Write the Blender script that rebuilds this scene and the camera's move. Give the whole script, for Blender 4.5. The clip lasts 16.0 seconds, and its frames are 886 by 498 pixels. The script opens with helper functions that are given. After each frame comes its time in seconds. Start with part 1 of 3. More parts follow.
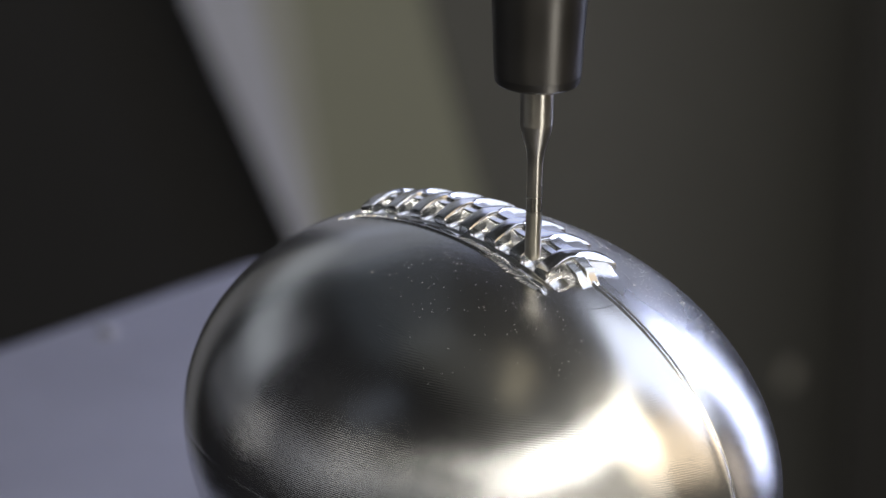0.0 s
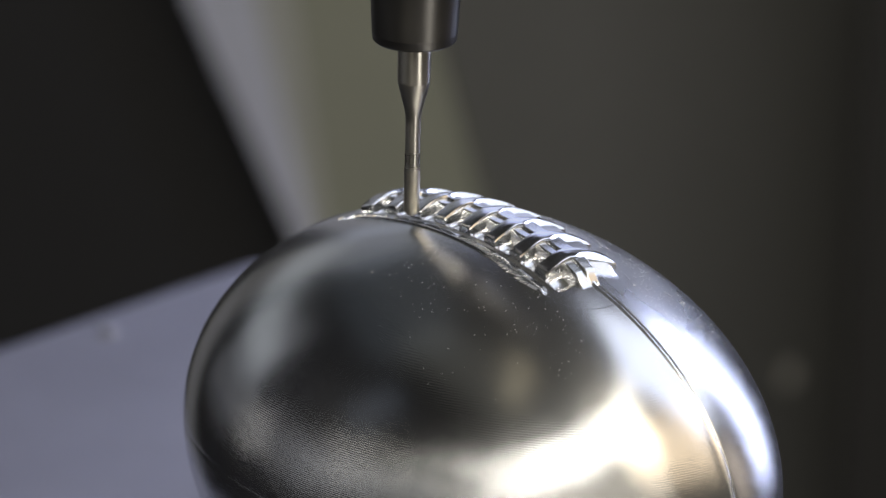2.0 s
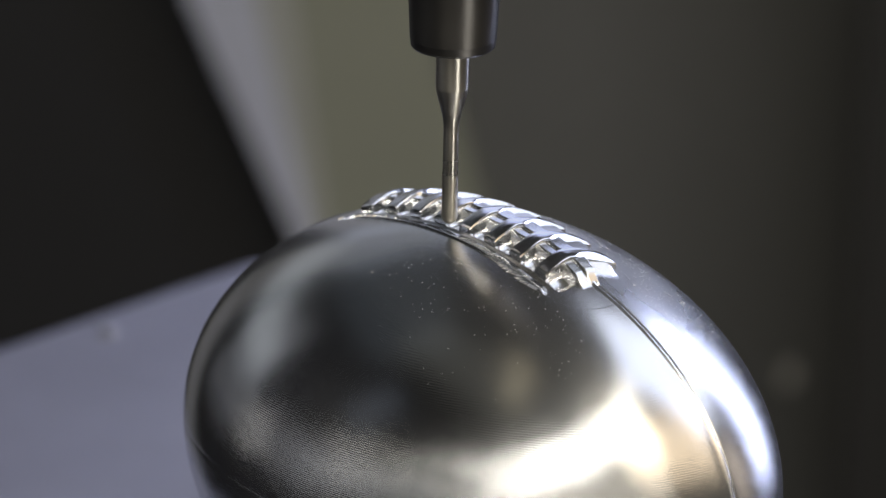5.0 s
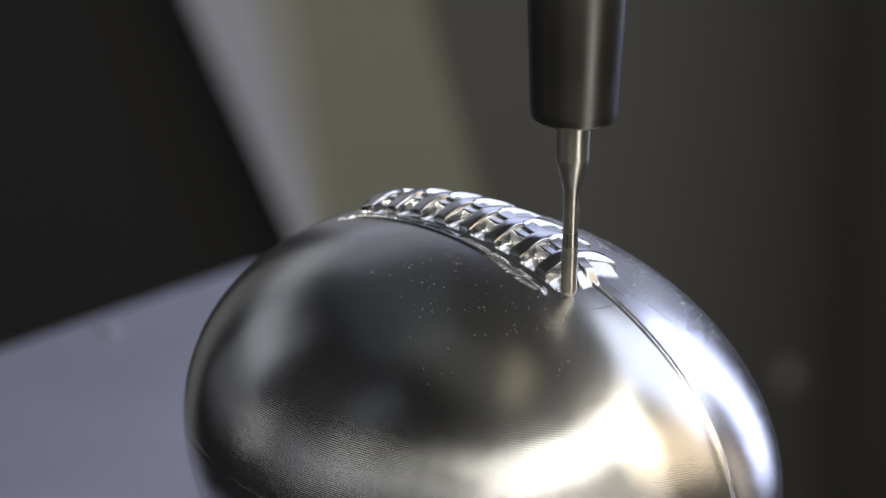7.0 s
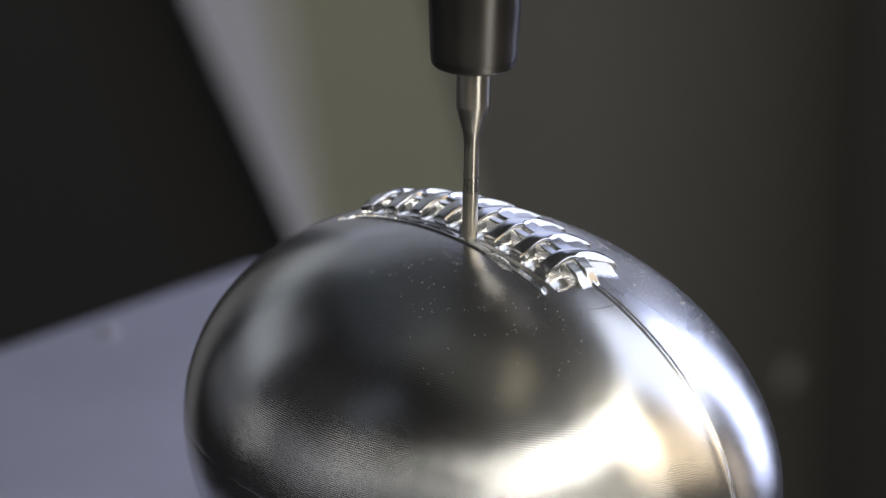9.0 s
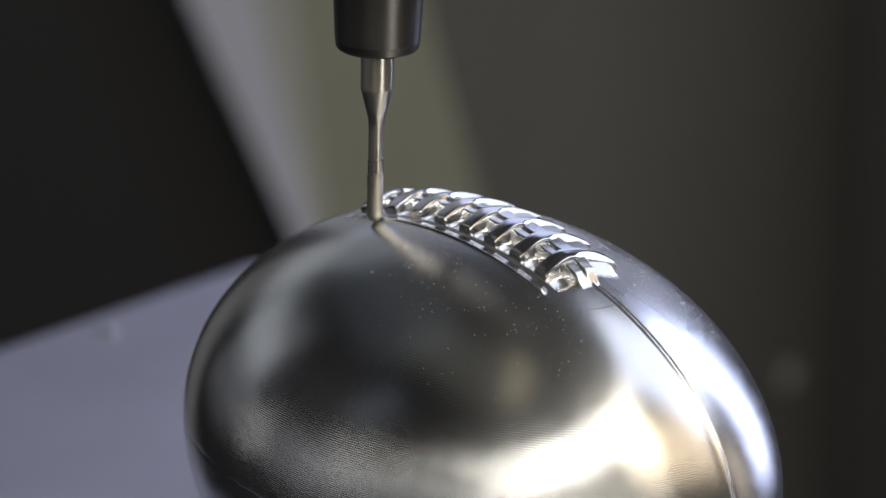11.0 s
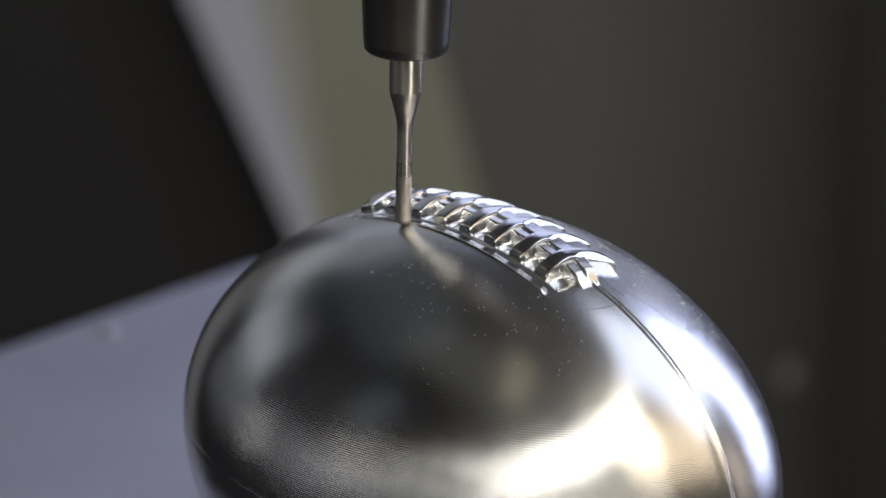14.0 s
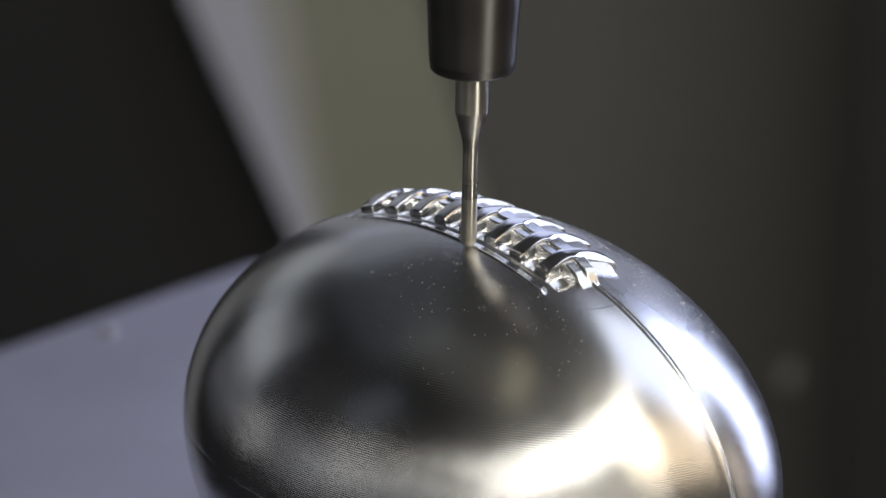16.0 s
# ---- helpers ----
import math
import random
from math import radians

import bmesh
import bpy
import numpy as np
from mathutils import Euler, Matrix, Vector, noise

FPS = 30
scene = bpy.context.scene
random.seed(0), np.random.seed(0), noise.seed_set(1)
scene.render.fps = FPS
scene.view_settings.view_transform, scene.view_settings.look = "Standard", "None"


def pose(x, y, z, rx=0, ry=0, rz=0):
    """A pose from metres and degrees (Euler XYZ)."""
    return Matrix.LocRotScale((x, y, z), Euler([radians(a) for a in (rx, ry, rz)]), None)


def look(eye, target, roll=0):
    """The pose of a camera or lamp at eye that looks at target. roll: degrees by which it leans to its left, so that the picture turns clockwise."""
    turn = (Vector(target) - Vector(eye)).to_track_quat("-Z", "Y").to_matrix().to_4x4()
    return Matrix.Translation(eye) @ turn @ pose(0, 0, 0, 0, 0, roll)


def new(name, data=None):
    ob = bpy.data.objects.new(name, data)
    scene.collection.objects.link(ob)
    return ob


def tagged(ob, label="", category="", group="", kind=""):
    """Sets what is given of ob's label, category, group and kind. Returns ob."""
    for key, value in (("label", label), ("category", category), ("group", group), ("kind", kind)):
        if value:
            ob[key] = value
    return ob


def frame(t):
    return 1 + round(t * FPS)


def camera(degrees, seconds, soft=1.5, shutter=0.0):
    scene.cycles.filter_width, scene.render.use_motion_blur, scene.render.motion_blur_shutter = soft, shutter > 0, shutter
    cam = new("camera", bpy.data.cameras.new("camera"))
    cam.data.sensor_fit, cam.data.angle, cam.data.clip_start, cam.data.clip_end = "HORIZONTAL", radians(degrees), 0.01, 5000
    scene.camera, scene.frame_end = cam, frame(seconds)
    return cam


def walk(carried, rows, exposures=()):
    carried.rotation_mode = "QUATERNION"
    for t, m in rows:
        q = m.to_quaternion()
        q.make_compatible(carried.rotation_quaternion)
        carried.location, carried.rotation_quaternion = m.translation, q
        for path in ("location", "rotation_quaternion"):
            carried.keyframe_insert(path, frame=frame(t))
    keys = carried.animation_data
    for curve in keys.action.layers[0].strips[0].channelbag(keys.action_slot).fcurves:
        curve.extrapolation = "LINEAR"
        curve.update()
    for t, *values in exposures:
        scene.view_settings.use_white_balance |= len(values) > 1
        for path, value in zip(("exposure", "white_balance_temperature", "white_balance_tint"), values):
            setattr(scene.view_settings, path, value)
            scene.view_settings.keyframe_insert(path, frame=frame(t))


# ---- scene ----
# The film camera on its stand: a long lens, stopped down, focused on the work.
cam = camera(9.58, 16.0, soft=1.4)
cam.data.dof.use_dof = True
cam.data.dof.focus_distance = 0.635
cam.data.dof.aperture_fstop = 26.0
CAM = look((0.0, -0.60498, 0.22382), (0.0, 0.0, 0.0), 1.2115)
walk(cam, [(0.0, CAM), (16.0, CAM)])

# ---- light: work lamps of a closed milling machine, others added for reflections ----
world = bpy.data.worlds.new("world")
scene.world = world
world.use_nodes = True
world.node_tree.nodes["Background"].inputs[0].default_value = (0.5, 0.5, 0.55, 1)
world.node_tree.nodes["Background"].inputs[1].default_value = 0.0


def area_lamp(name, eye, target, size_x, size_y, watts, colour, roll=0):
    data = bpy.data.lights.new(name, "AREA")
    data.shape, data.size, data.size_y = "RECTANGLE", size_x, size_y
    data.energy, data.color = watts, colour
    ob = new(name, data)
    ob.matrix_world = look(eye, target, roll)
    return ob


BALL = (0.00487, 0.0, -0.0264)


def around(az, el, dist):
    """A place round the ball by compass angle, height angle and distance."""
    a, e = radians(az), radians(el)
    return (BALL[0] + dist * math.cos(e) * math.cos(a), BALL[1] + dist * math.cos(e) * math.sin(a), BALL[2] + dist * math.sin(e))


def strip_lamp(name, start, end, dist, width, glow, colour):
    """A long lamp between two directions round the ball; glow in watts for each square metre."""
    p, q = Vector(around(*start, dist)), Vector(around(*end, dist))
    mid, run = (p + q) / 2, (q - p)
    back = (mid - Vector(BALL)).normalized()
    side = run.normalized()
    back = (back - side * back.dot(side)).normalized()
    up = back.cross(side)
    data = bpy.data.lights.new(name, "AREA")
    data.shape, data.size, data.size_y = "RECTANGLE", run.length, width
    data.energy, data.color = glow * run.length * width, colour
    ob = new(name, data)
    ob.matrix_world = Matrix(((side.x, up.x, back.x, mid.x), (side.y, up.y, back.y, mid.y), (side.z, up.z, back.z, mid.z), (0, 0, 0, 1)))
    return ob


# cold lamps over the right-hand wall
strip_lamp("work_light", (42, 42), (34, -7), 0.52, 0.105, 20.0, (0.64, 0.70, 1.0))
strip_lamp("work_light", (-10, 46), (42, 44), 0.52, 0.34, 5.1, (0.80, 0.85, 1.0))
# this second-last strip is a fill added to turn the ball's rim blue
strip_lamp("work_light", (62, 24), (70, 2), 0.62, 0.10, 1.6, (0.62, 0.70, 1.0))
strip_lamp("work_light", (85, 44), (85, 11), 0.70, 0.19, 3.4, (0.60, 0.67, 1.0))
# warm lamps added in a chain for the mirrored streak, dimmer towards both ends
STREAK = [(160, -6, 0), (-169, 2, 1.6), (-148, 8.5, 2.8), (-137, 11.5, 4.5), (-129, 13.5, 8.0), (-121, 16.5, 14.0), (-113, 20.5, 22.0), (-105, 25, 32.0), (-82, 37.5, 52.0), (-60, 48, 50.0), (-38, 56, 34.0), (-14, 62, 12.0)]
for (a0, e0, _), (a1, e1, glow) in zip(STREAK, STREAK[1:]):
    strip_lamp("streak_lamp", (a0, e0), (a1, e1), 0.76, 0.042, glow, (1.0, 0.955, 0.85))
# lamps added to fill the ball's reflections; no such windows are known
strip_lamp("reflection_fill", (-56, 36), (-2, 26), 0.55, 0.24, 3.6, (1.0, 0.78, 0.53))
strip_lamp("reflection_fill", (-64, 41), (-34, 44), 0.60, 0.20, 8.0, (1.0, 0.90, 0.68))
strip_lamp("reflection_fill", (6, 18), (12, -4), 0.56, 0.12, 2.0, (1.0, 0.84, 0.70))
strip_lamp("reflection_fill", (-118, 6), (-40, 20), 0.80, 0.26, 1.7, (1.0, 0.92, 0.78))
strip_lamp("reflection_fill", (172, -8), (-128, 3), 0.80, 0.13, 0.38, (0.95, 0.97, 1.0))
# warm lamp low at the front, for the stripe down the tool
area_lamp("work_light", around(-51, -30, 0.72), BALL, 0.18, 0.74, 1.2, (1.0, 0.96, 0.88))
# dim overhead lamps added to lighten the ball's crown
strip_lamp("overhead_fill", (118, 42), (-170, 52), 0.80, 0.34, 0.115, (0.76, 0.87, 1.0))
area_lamp("overhead_fill", around(-150, 60, 0.80), BALL, 0.50, 0.30, 0.018, (1.0, 0.98, 0.84))
area_lamp("overhead_fill", around(-118, 66, 0.80), BALL, 0.10, 0.34, 0.03, (1.0, 0.86, 0.58))
# dim lamps added for pale patches mirrored in the ball; no window is known
strip_lamp("side_fill", (114, 23), (160, 13), 0.68, 0.15, 0.78, (0.88, 0.94, 1.0))
strip_lamp("side_fill", (92, 30), (112, 22), 0.70, 0.10, 0.8, (0.66, 0.76, 1.0))
strip_lamp("side_fill", (99, 40), (128, 35), 0.72, 0.16, 0.42, (0.74, 0.83, 1.0))
strip_lamp("side_fill", (-165, 16), (-157, 36), 0.74, 0.10, 0.24, (0.72, 0.82, 1.0))

# ---- materials ----


def material(name):
    m = bpy.data.materials.new(name)
    m.use_nodes = True
    nt = m.node_tree
    return m, nt, nt.nodes["Principled BSDF"]


def link(nt, a, b):
    nt.links.new(a, b)


def noise_node(nt, scale, detail=4.0, coord="Object", rough=0.55):
    tc = nt.nodes.new("ShaderNodeTexCoord")
    n = nt.nodes.new("ShaderNodeTexNoise")
    n.inputs["Scale"].default_value, n.inputs["Detail"].default_value = scale, detail
    n.inputs["Roughness"].default_value = rough
    link(nt, tc.outputs[coord], n.inputs["Vector"])
    return n


def ramp(nt, src, stops):
    r = nt.nodes.new("ShaderNodeValToRGB")
    el = r.color_ramp.elements
    while len(el) < len(stops):
        el.new(0.5)
    for e, (p, c) in zip(el, stops):
        e.position = p
        e.color = (*c, 1) if len(c) == 3 else c
    link(nt, src, r.inputs[0])
    return r


def math_node(nt, op, a, b=None):
    n = nt.nodes.new("ShaderNodeMath")
    n.operation = op
    for i, s in enumerate((a, b)):
        if s is None:
            continue
        if isinstance(s, (int, float)):
            n.inputs[i].default_value = s
        else:
            link(nt, s, n.inputs[i])
    return n.outputs[0]


def painted(name, colour, rough, scale=9.0, spread=0.25, bump=0.0004):
    """Sprayed or stained sheet metal with blotches, grain and slight relief."""
    m, nt, bs = material(name)
    big, fine = noise_node(nt, scale, 5), noise_node(nt, scale * 40, 3)
    mix = math_node(nt, "ADD", math_node(nt, "MULTIPLY", big.outputs["Fac"], 0.7), math_node(nt, "MULTIPLY", fine.outputs["Fac"], 0.3))
    lo = tuple(c * (1 - spread) for c in colour)
    hi = tuple(min(1, c * (1 + spread)) for c in colour)
    link(nt, ramp(nt, mix, [(0.3, lo), (0.7, hi)]).outputs[0], bs.inputs["Base Color"])
    rr = ramp(nt, big.outputs["Fac"], [(0.3, (rough * 0.8,) * 3), (0.7, (min(1, rough * 1.2),) * 3)])
    link(nt, rr.outputs[0], bs.inputs["Roughness"])
    b = nt.nodes.new("ShaderNodeBump")
    b.inputs["Strength"].default_value, b.inputs["Distance"].default_value = 0.4, bump
    link(nt, fine.outputs["Fac"], b.inputs["Height"])
    link(nt, b.outputs[0], bs.inputs["Normal"])
    return m


def machined_aluminium(name, rough, line_gap, line_depth, colour=(0.785, 0.795, 0.81)):
    """Bright milled aluminium: level cutter lines round the form, faint grain and smears of oil."""
    m, nt, bs = material(name)
    bs.inputs["Metallic"].default_value = 1.0
    tc = nt.nodes.new("ShaderNodeTexCoord")
    sep = nt.nodes.new("ShaderNodeSeparateXYZ")
    link(nt, tc.outputs["Object"], sep.inputs[0])
    wob = noise_node(nt, 90, 2)
    z = math_node(nt, "ADD", sep.outputs[2], math_node(nt, "MULTIPLY", wob.outputs["Fac"], line_gap * 0.35))
    wave = math_node(nt, "SINE", math_node(nt, "MULTIPLY", z, 2 * math.pi / line_gap))
    # lines of uneven depth, broken along their run
    st = nt.nodes.new("ShaderNodeTexNoise")
    mp = nt.nodes.new("ShaderNodeMapping")
    mp.inputs["Scale"].default_value = (650, 650, 4200)
    link(nt, tc.outputs["Object"], mp.inputs[0])
    link(nt, mp.outputs[0], st.inputs["Vector"])
    st.inputs["Detail"].default_value, st.inputs["Scale"].default_value = 3, 1
    lines = math_node(nt, "ADD", math_node(nt, "MULTIPLY", wave, math_node(nt, "ADD", 0.18, math_node(nt, "MULTIPLY", st.outputs["Fac"], 0.6))), math_node(nt, "MULTIPLY", st.outputs["Fac"], 0.35))
    # worn away in patches
    patch = ramp(nt, noise_node(nt, 170, 3).outputs["Fac"], [(0.36, (0.6, 0.6, 0.6)), (0.62, (1, 1, 1))])
    lines = math_node(nt, "MULTIPLY", lines, patch.outputs[0])
    fine = noise_node(nt, 3600, 3)
    # the crown is finished finer than the flanks
    fade = ramp(nt, math_node(nt, "MULTIPLY", sep.outputs[2], 1 / 0.030), [(0.44, (1, 1, 1)), (0.85, (0.22, 0.22, 0.22))])
    # the half beyond the seam is still rough from the first pass
    raw = ramp(nt, math_node(nt, "MULTIPLY", sep.outputs[1], 100.0), [(0.0, (0, 0, 0)), (0.5, (1, 1, 1))])
    b = nt.nodes.new("ShaderNodeBump")
    b.inputs["Distance"].default_value, b.inputs["Strength"].default_value = line_depth, 1.0
    cut = math_node(nt, "MAXIMUM", fade.outputs[0], math_node(nt, "MULTIPLY", raw.outputs[0], 0.35))
    grit = math_node(nt, "ADD", 0.9, math_node(nt, "MULTIPLY", raw.outputs[0], 5.0))
    height = math_node(nt, "ADD", math_node(nt, "MULTIPLY", lines, cut), math_node(nt, "MULTIPLY", fine.outputs["Fac"], grit))
    link(nt, height, b.inputs["Height"])
    link(nt, b.outputs[0], bs.inputs["Normal"])
    smear = noise_node(nt, 120, 5, rough=0.65)
    rr = ramp(nt, smear.outputs["Fac"], [(0.3, (rough * 0.965,) * 3), (0.72, (rough * 1.035,) * 3)])
    matte = math_node(nt, "MULTIPLY", math_node(nt, "SUBTRACT", 1.0, fade.outputs[0]), 0.06)
    across = math_node(nt, "ADD", sep.outputs[1], math_node(nt, "SUBTRACT", math_node(nt, "MULTIPLY", sep.outputs[0], 0.078), 0.00045))
    beyond = math_node(nt, "MAXIMUM", math_node(nt, "SUBTRACT", sep.outputs[0], 0.016), 0.0)
    away = math_node(nt, "SQRT", math_node(nt, "ADD", math_node(nt, "MULTIPLY", across, across), math_node(nt, "MULTIPLY", beyond, beyond)))
    band = math_node(nt, "MULTIPLY", math_node(nt, "LESS_THAN", away, 0.0060), math_node(nt, "GREATER_THAN", sep.outputs[0], -0.0195))
    matte = math_node(nt, "ADD", matte, math_node(nt, "MULTIPLY", band, 0.012))
    link(nt, math_node(nt, "ADD", math_node(nt, "ADD", rr.outputs[0], matte), math_node(nt, "MULTIPLY", raw.outputs[0], 0.035)), bs.inputs["Roughness"])
    tg = nt.nodes.new("ShaderNodeTangent")
    tg.direction_type, tg.axis = "RADIAL", "Z"
    bs.inputs["Anisotropic"].default_value, bs.inputs["Anisotropic Rotation"].default_value = 0.42, 0.25
    link(nt, tg.outputs[0], bs.inputs["Tangent"])
    cc = ramp(nt, smear.outputs["Fac"], [(0.25, tuple(c * 0.92 for c in colour)), (0.75, colour)])
    link(nt, cc.outputs[0], bs.inputs["Base Color"])
    return m


def bare_metal(name, colour, rough, stretch=(300, 300, 25), grain=0.25, metallic=1.0, radial=0.0):
    """Turned or ground metal with drawn grain."""
    m, nt, bs = material(name)
    bs.inputs["Metallic"].default_value = metallic
    tc = nt.nodes.new("ShaderNodeTexCoord")
    mp = nt.nodes.new("ShaderNodeMapping")
    mp.inputs["Scale"].default_value = stretch
    link(nt, tc.outputs["Object"], mp.inputs[0])
    n = nt.nodes.new("ShaderNodeTexNoise")
    n.inputs["Scale"].default_value, n.inputs["Detail"].default_value = 1, 4
    link(nt, mp.outputs[0], n.inputs["Vector"])
    link(nt, ramp(nt, n.outputs["Fac"], [(0.3, tuple(c * (1 - grain) for c in colour)), (0.7, tuple(min(1, c * (1 + grain)) for c in colour))]).outputs[0], bs.inputs["Base Color"])
    link(nt, ramp(nt, n.outputs["Fac"], [(0.3, (rough * 0.85,) * 3), (0.7, (rough * 1.2,) * 3)]).outputs[0], bs.inputs["Roughness"])
    if radial:
        tg = nt.nodes.new("ShaderNodeTangent")
        tg.direction_type, tg.axis = "RADIAL", "Z"
        bs.inputs["Anisotropic"].default_value = radial
        bs.inputs["Anisotropic Rotation"].default_value = 0.25
        link(nt, tg.outputs[0], bs.inputs["Tangent"])
    return m


ALU = machined_aluminium("milled_aluminium", 0.205, 0.00025, 0.0000084)
ALU_CUT = bare_metal("bright_cut_aluminium", (0.775, 0.785, 0.80), 0.19, (900, 900, 2600), 0.05)
CHIP = bare_metal("aluminium_chip", (0.92, 0.92, 0.91), 0.38, (800, 800, 800), 0.05)
HOLDER = bare_metal("blackened_steel", (0.135, 0.130, 0.124), 0.36, (30, 30, 90), 0.08, radial=0.5)
CARBIDE = bare_metal("ground_carbide", (0.60, 0.575, 0.52), 0.29, (60, 60, 200), 0.08, radial=0.6)
FLUTE = bare_metal("coated_flutes", (0.55, 0.525, 0.46), 0.36, (60, 60, 300), 0.06, radial=0.7)
PALLET = painted("oiled_table_steel", (0.335, 0.345, 0.44), 0.45, 26, 0.22)
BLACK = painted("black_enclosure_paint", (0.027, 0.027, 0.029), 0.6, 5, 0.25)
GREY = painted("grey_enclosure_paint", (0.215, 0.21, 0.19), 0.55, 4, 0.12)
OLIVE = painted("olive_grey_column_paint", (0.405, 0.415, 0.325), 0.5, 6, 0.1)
MIDGREY = painted("mid_grey_enclosure_paint", (0.168, 0.169, 0.160), 0.55, 4, 0.12)
FALLOFF = painted("falloff_grey", (0.062, 0.061, 0.061), 0.55, 4, 0.12)
SPOT_PALE = painted("pale_spot", (0.48, 0.46, 0.42), 0.45, 60, 0.1)
WHITE = painted("white_enclosure_paint", (0.72, 0.74, 0.80), 0.5, 6, 0.08)
# two tints that paint light onto the column's edge
EDGE_FADE = painted("edge_fade_tint", (0.56, 0.57, 0.53), 0.5, 6, 0.08)
LIT_EDGE = painted("lit_edge_tint", (0.74, 0.77, 0.90), 0.5, 6, 0.08)
PALE = painted("pale_grey_enclosure_paint", (0.42, 0.43, 0.45), 0.5, 6, 0.1)
STEEL = bare_metal("stock_aluminium", (0.7, 0.7, 0.7), 0.35, (40, 40, 400), 0.1)

# ---- mesh helpers ----


def mesh_object(name, verts, faces, mat, parent=None, smooth=True, label=""):
    me = bpy.data.meshes.new(name)
    me.from_pydata(verts, [], faces)
    me.materials.append(mat)
    if smooth:
        me.polygons.foreach_set("use_smooth", [True] * len(me.polygons))
    me.update()
    ob = new(name, me)
    ob.parent = parent
    if label:
        ob["label"] = label
    return ob


def part(name, bm, mat, parent=None, label="", smooth=False):
    me = bpy.data.meshes.new(name)
    bmesh.ops.recalc_face_normals(bm, faces=bm.faces[:])
    bm.to_mesh(me)
    bm.free()
    me.materials.append(mat)
    if smooth:
        me.polygons.foreach_set("use_smooth", [True] * len(me.polygons))
    ob = new(name, me)
    ob.parent = parent
    if label:
        ob["label"] = label
    return ob


def block(bm, lo, hi, bevel=0.0):
    made = bmesh.ops.create_cube(bm, size=1.0)["verts"]
    for v in made:
        v.co = Vector([lo[i] + (v.co[i] + 0.5) * (hi[i] - lo[i]) for i in range(3)])
    if bevel:
        edges = list({e for v in made for e in v.link_edges})
        bmesh.ops.bevel(bm, geom=edges, offset=bevel, segments=2, affect="EDGES", profile=0.5)


def turned(name, profile, mat, parent, label="", sides=96):
    """A lathe form about z from (radius, height) pairs."""
    verts, faces = [], []
    for r, h in profile:
        for k in range(sides):
            q = 2 * math.pi * k / sides
            verts.append((r * math.cos(q), r * math.sin(q), h))
    for i in range(len(profile) - 1):
        for k in range(sides):
            j = (k + 1) % sides
            faces.append((i * sides + k, i * sides + j, (i + 1) * sides + j, (i + 1) * sides + k))
    return mesh_object(name, verts, faces, mat, parent, True, label)


def prism(name, outline, z0, z1, mat, parent=None, bevel=0.0):
    bm = bmesh.new()
    face = bm.faces.new([bm.verts.new((x, y, z0)) for x, y in outline])
    top = bmesh.ops.extrude_face_region(bm, geom=[face])["geom"]
    for g in top:
        if isinstance(g, bmesh.types.BMVert):
            g.co.z = z1
    if bevel:
        bmesh.ops.bevel(bm, geom=bm.edges[:], offset=bevel, segments=3, affect="EDGES", profile=0.5)
    return part(name, bm, mat, parent)


# ---- the machine's enclosure ----
X0, X1, Y0, Y1, Z0, Z1 = -0.75, 0.75, -1.0, 0.92, -0.7, 0.95
T = 0.02


def wall(name, lo, hi, mat, label):
    bm = bmesh.new()
    block(bm, lo, hi)
    return tagged(part(name, bm, mat), label, "wall", kind="structure")


wall("floor", (X0, Y0, Z0 - T), (X1, Y1, Z0), BLACK, "dark oily chip tray floor of the milling machine")
wall("ceiling", (X0, Y0, Z1), (X1, Y1, Z1 + T), MIDGREY, "dark painted roof sheet of the milling machine")
wall("wall_back", (X0, Y1, Z0), (X1, Y1 + T, Z1), GREY, "grey painted sheet metal back wall, out of focus")
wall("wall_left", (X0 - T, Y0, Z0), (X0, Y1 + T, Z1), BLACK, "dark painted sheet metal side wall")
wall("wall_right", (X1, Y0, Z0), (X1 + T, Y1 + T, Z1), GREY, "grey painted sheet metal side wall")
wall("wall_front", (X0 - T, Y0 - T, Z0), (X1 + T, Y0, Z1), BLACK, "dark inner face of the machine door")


def leaning_panel(name, y, corners, depth, mat, label, category, bevel):
    """A thick upright panel at distance y whose face has four given (x, z) corners."""
    bm = bmesh.new()
    face = bm.faces.new([bm.verts.new((x, y, z)) for x, z in corners])
    made = bmesh.ops.extrude_face_region(bm, geom=[face])["geom"]
    for g in made:
        if isinstance(g, bmesh.types.BMVert):
            g.co.y += depth
    if bevel:
        bmesh.ops.bevel(bm, geom=bm.edges[:], offset=bevel, segments=4, affect="EDGES", profile=0.5)
    return tagged(part(name, bm, mat), label, category, kind="structure")


# the leaning column cover and the black bellows panel beside it
leaning_panel("column_cover", 0.75, [(-0.424, 0.60), (-0.237, 0.60), (0.106, -0.60), (0.103, -0.60)], 0.045, OLIVE,
              "olive-grey painted column cover leaning behind the work", "machine cover", 0.0)
# tapered pale strip painted in for light catching the column's edge
leaning_panel("column_lit_edge", 0.747, [(-0.424, 0.60), (-0.255, 0.60), (-0.0287, -0.2985), (-0.0297, -0.2985)], 0.04, LIT_EDGE,
              "pale strip painting the light along the leaning column cover's edge", "machine cover", 0.0)
# in-between tone painted in to fade that light into the olive
leaning_panel("column_edge_fade", 0.7485, [(-0.262, 0.60), (-0.165, 0.60), (-0.0275, -0.2985), (-0.0292, -0.2985)], 0.04, EDGE_FADE,
              "mid-tone strip painting the fade of light across the leaning column cover", "machine cover", 0.0)
leaning_panel("bellows_panel", 0.78, [(-0.31, 0.25), (-0.27, 0.25), (0.147, -0.70), (-0.31, -0.70)], 0.012, BLACK,
              "black rubber way cover panel behind the table", "machine cover", 0.0)
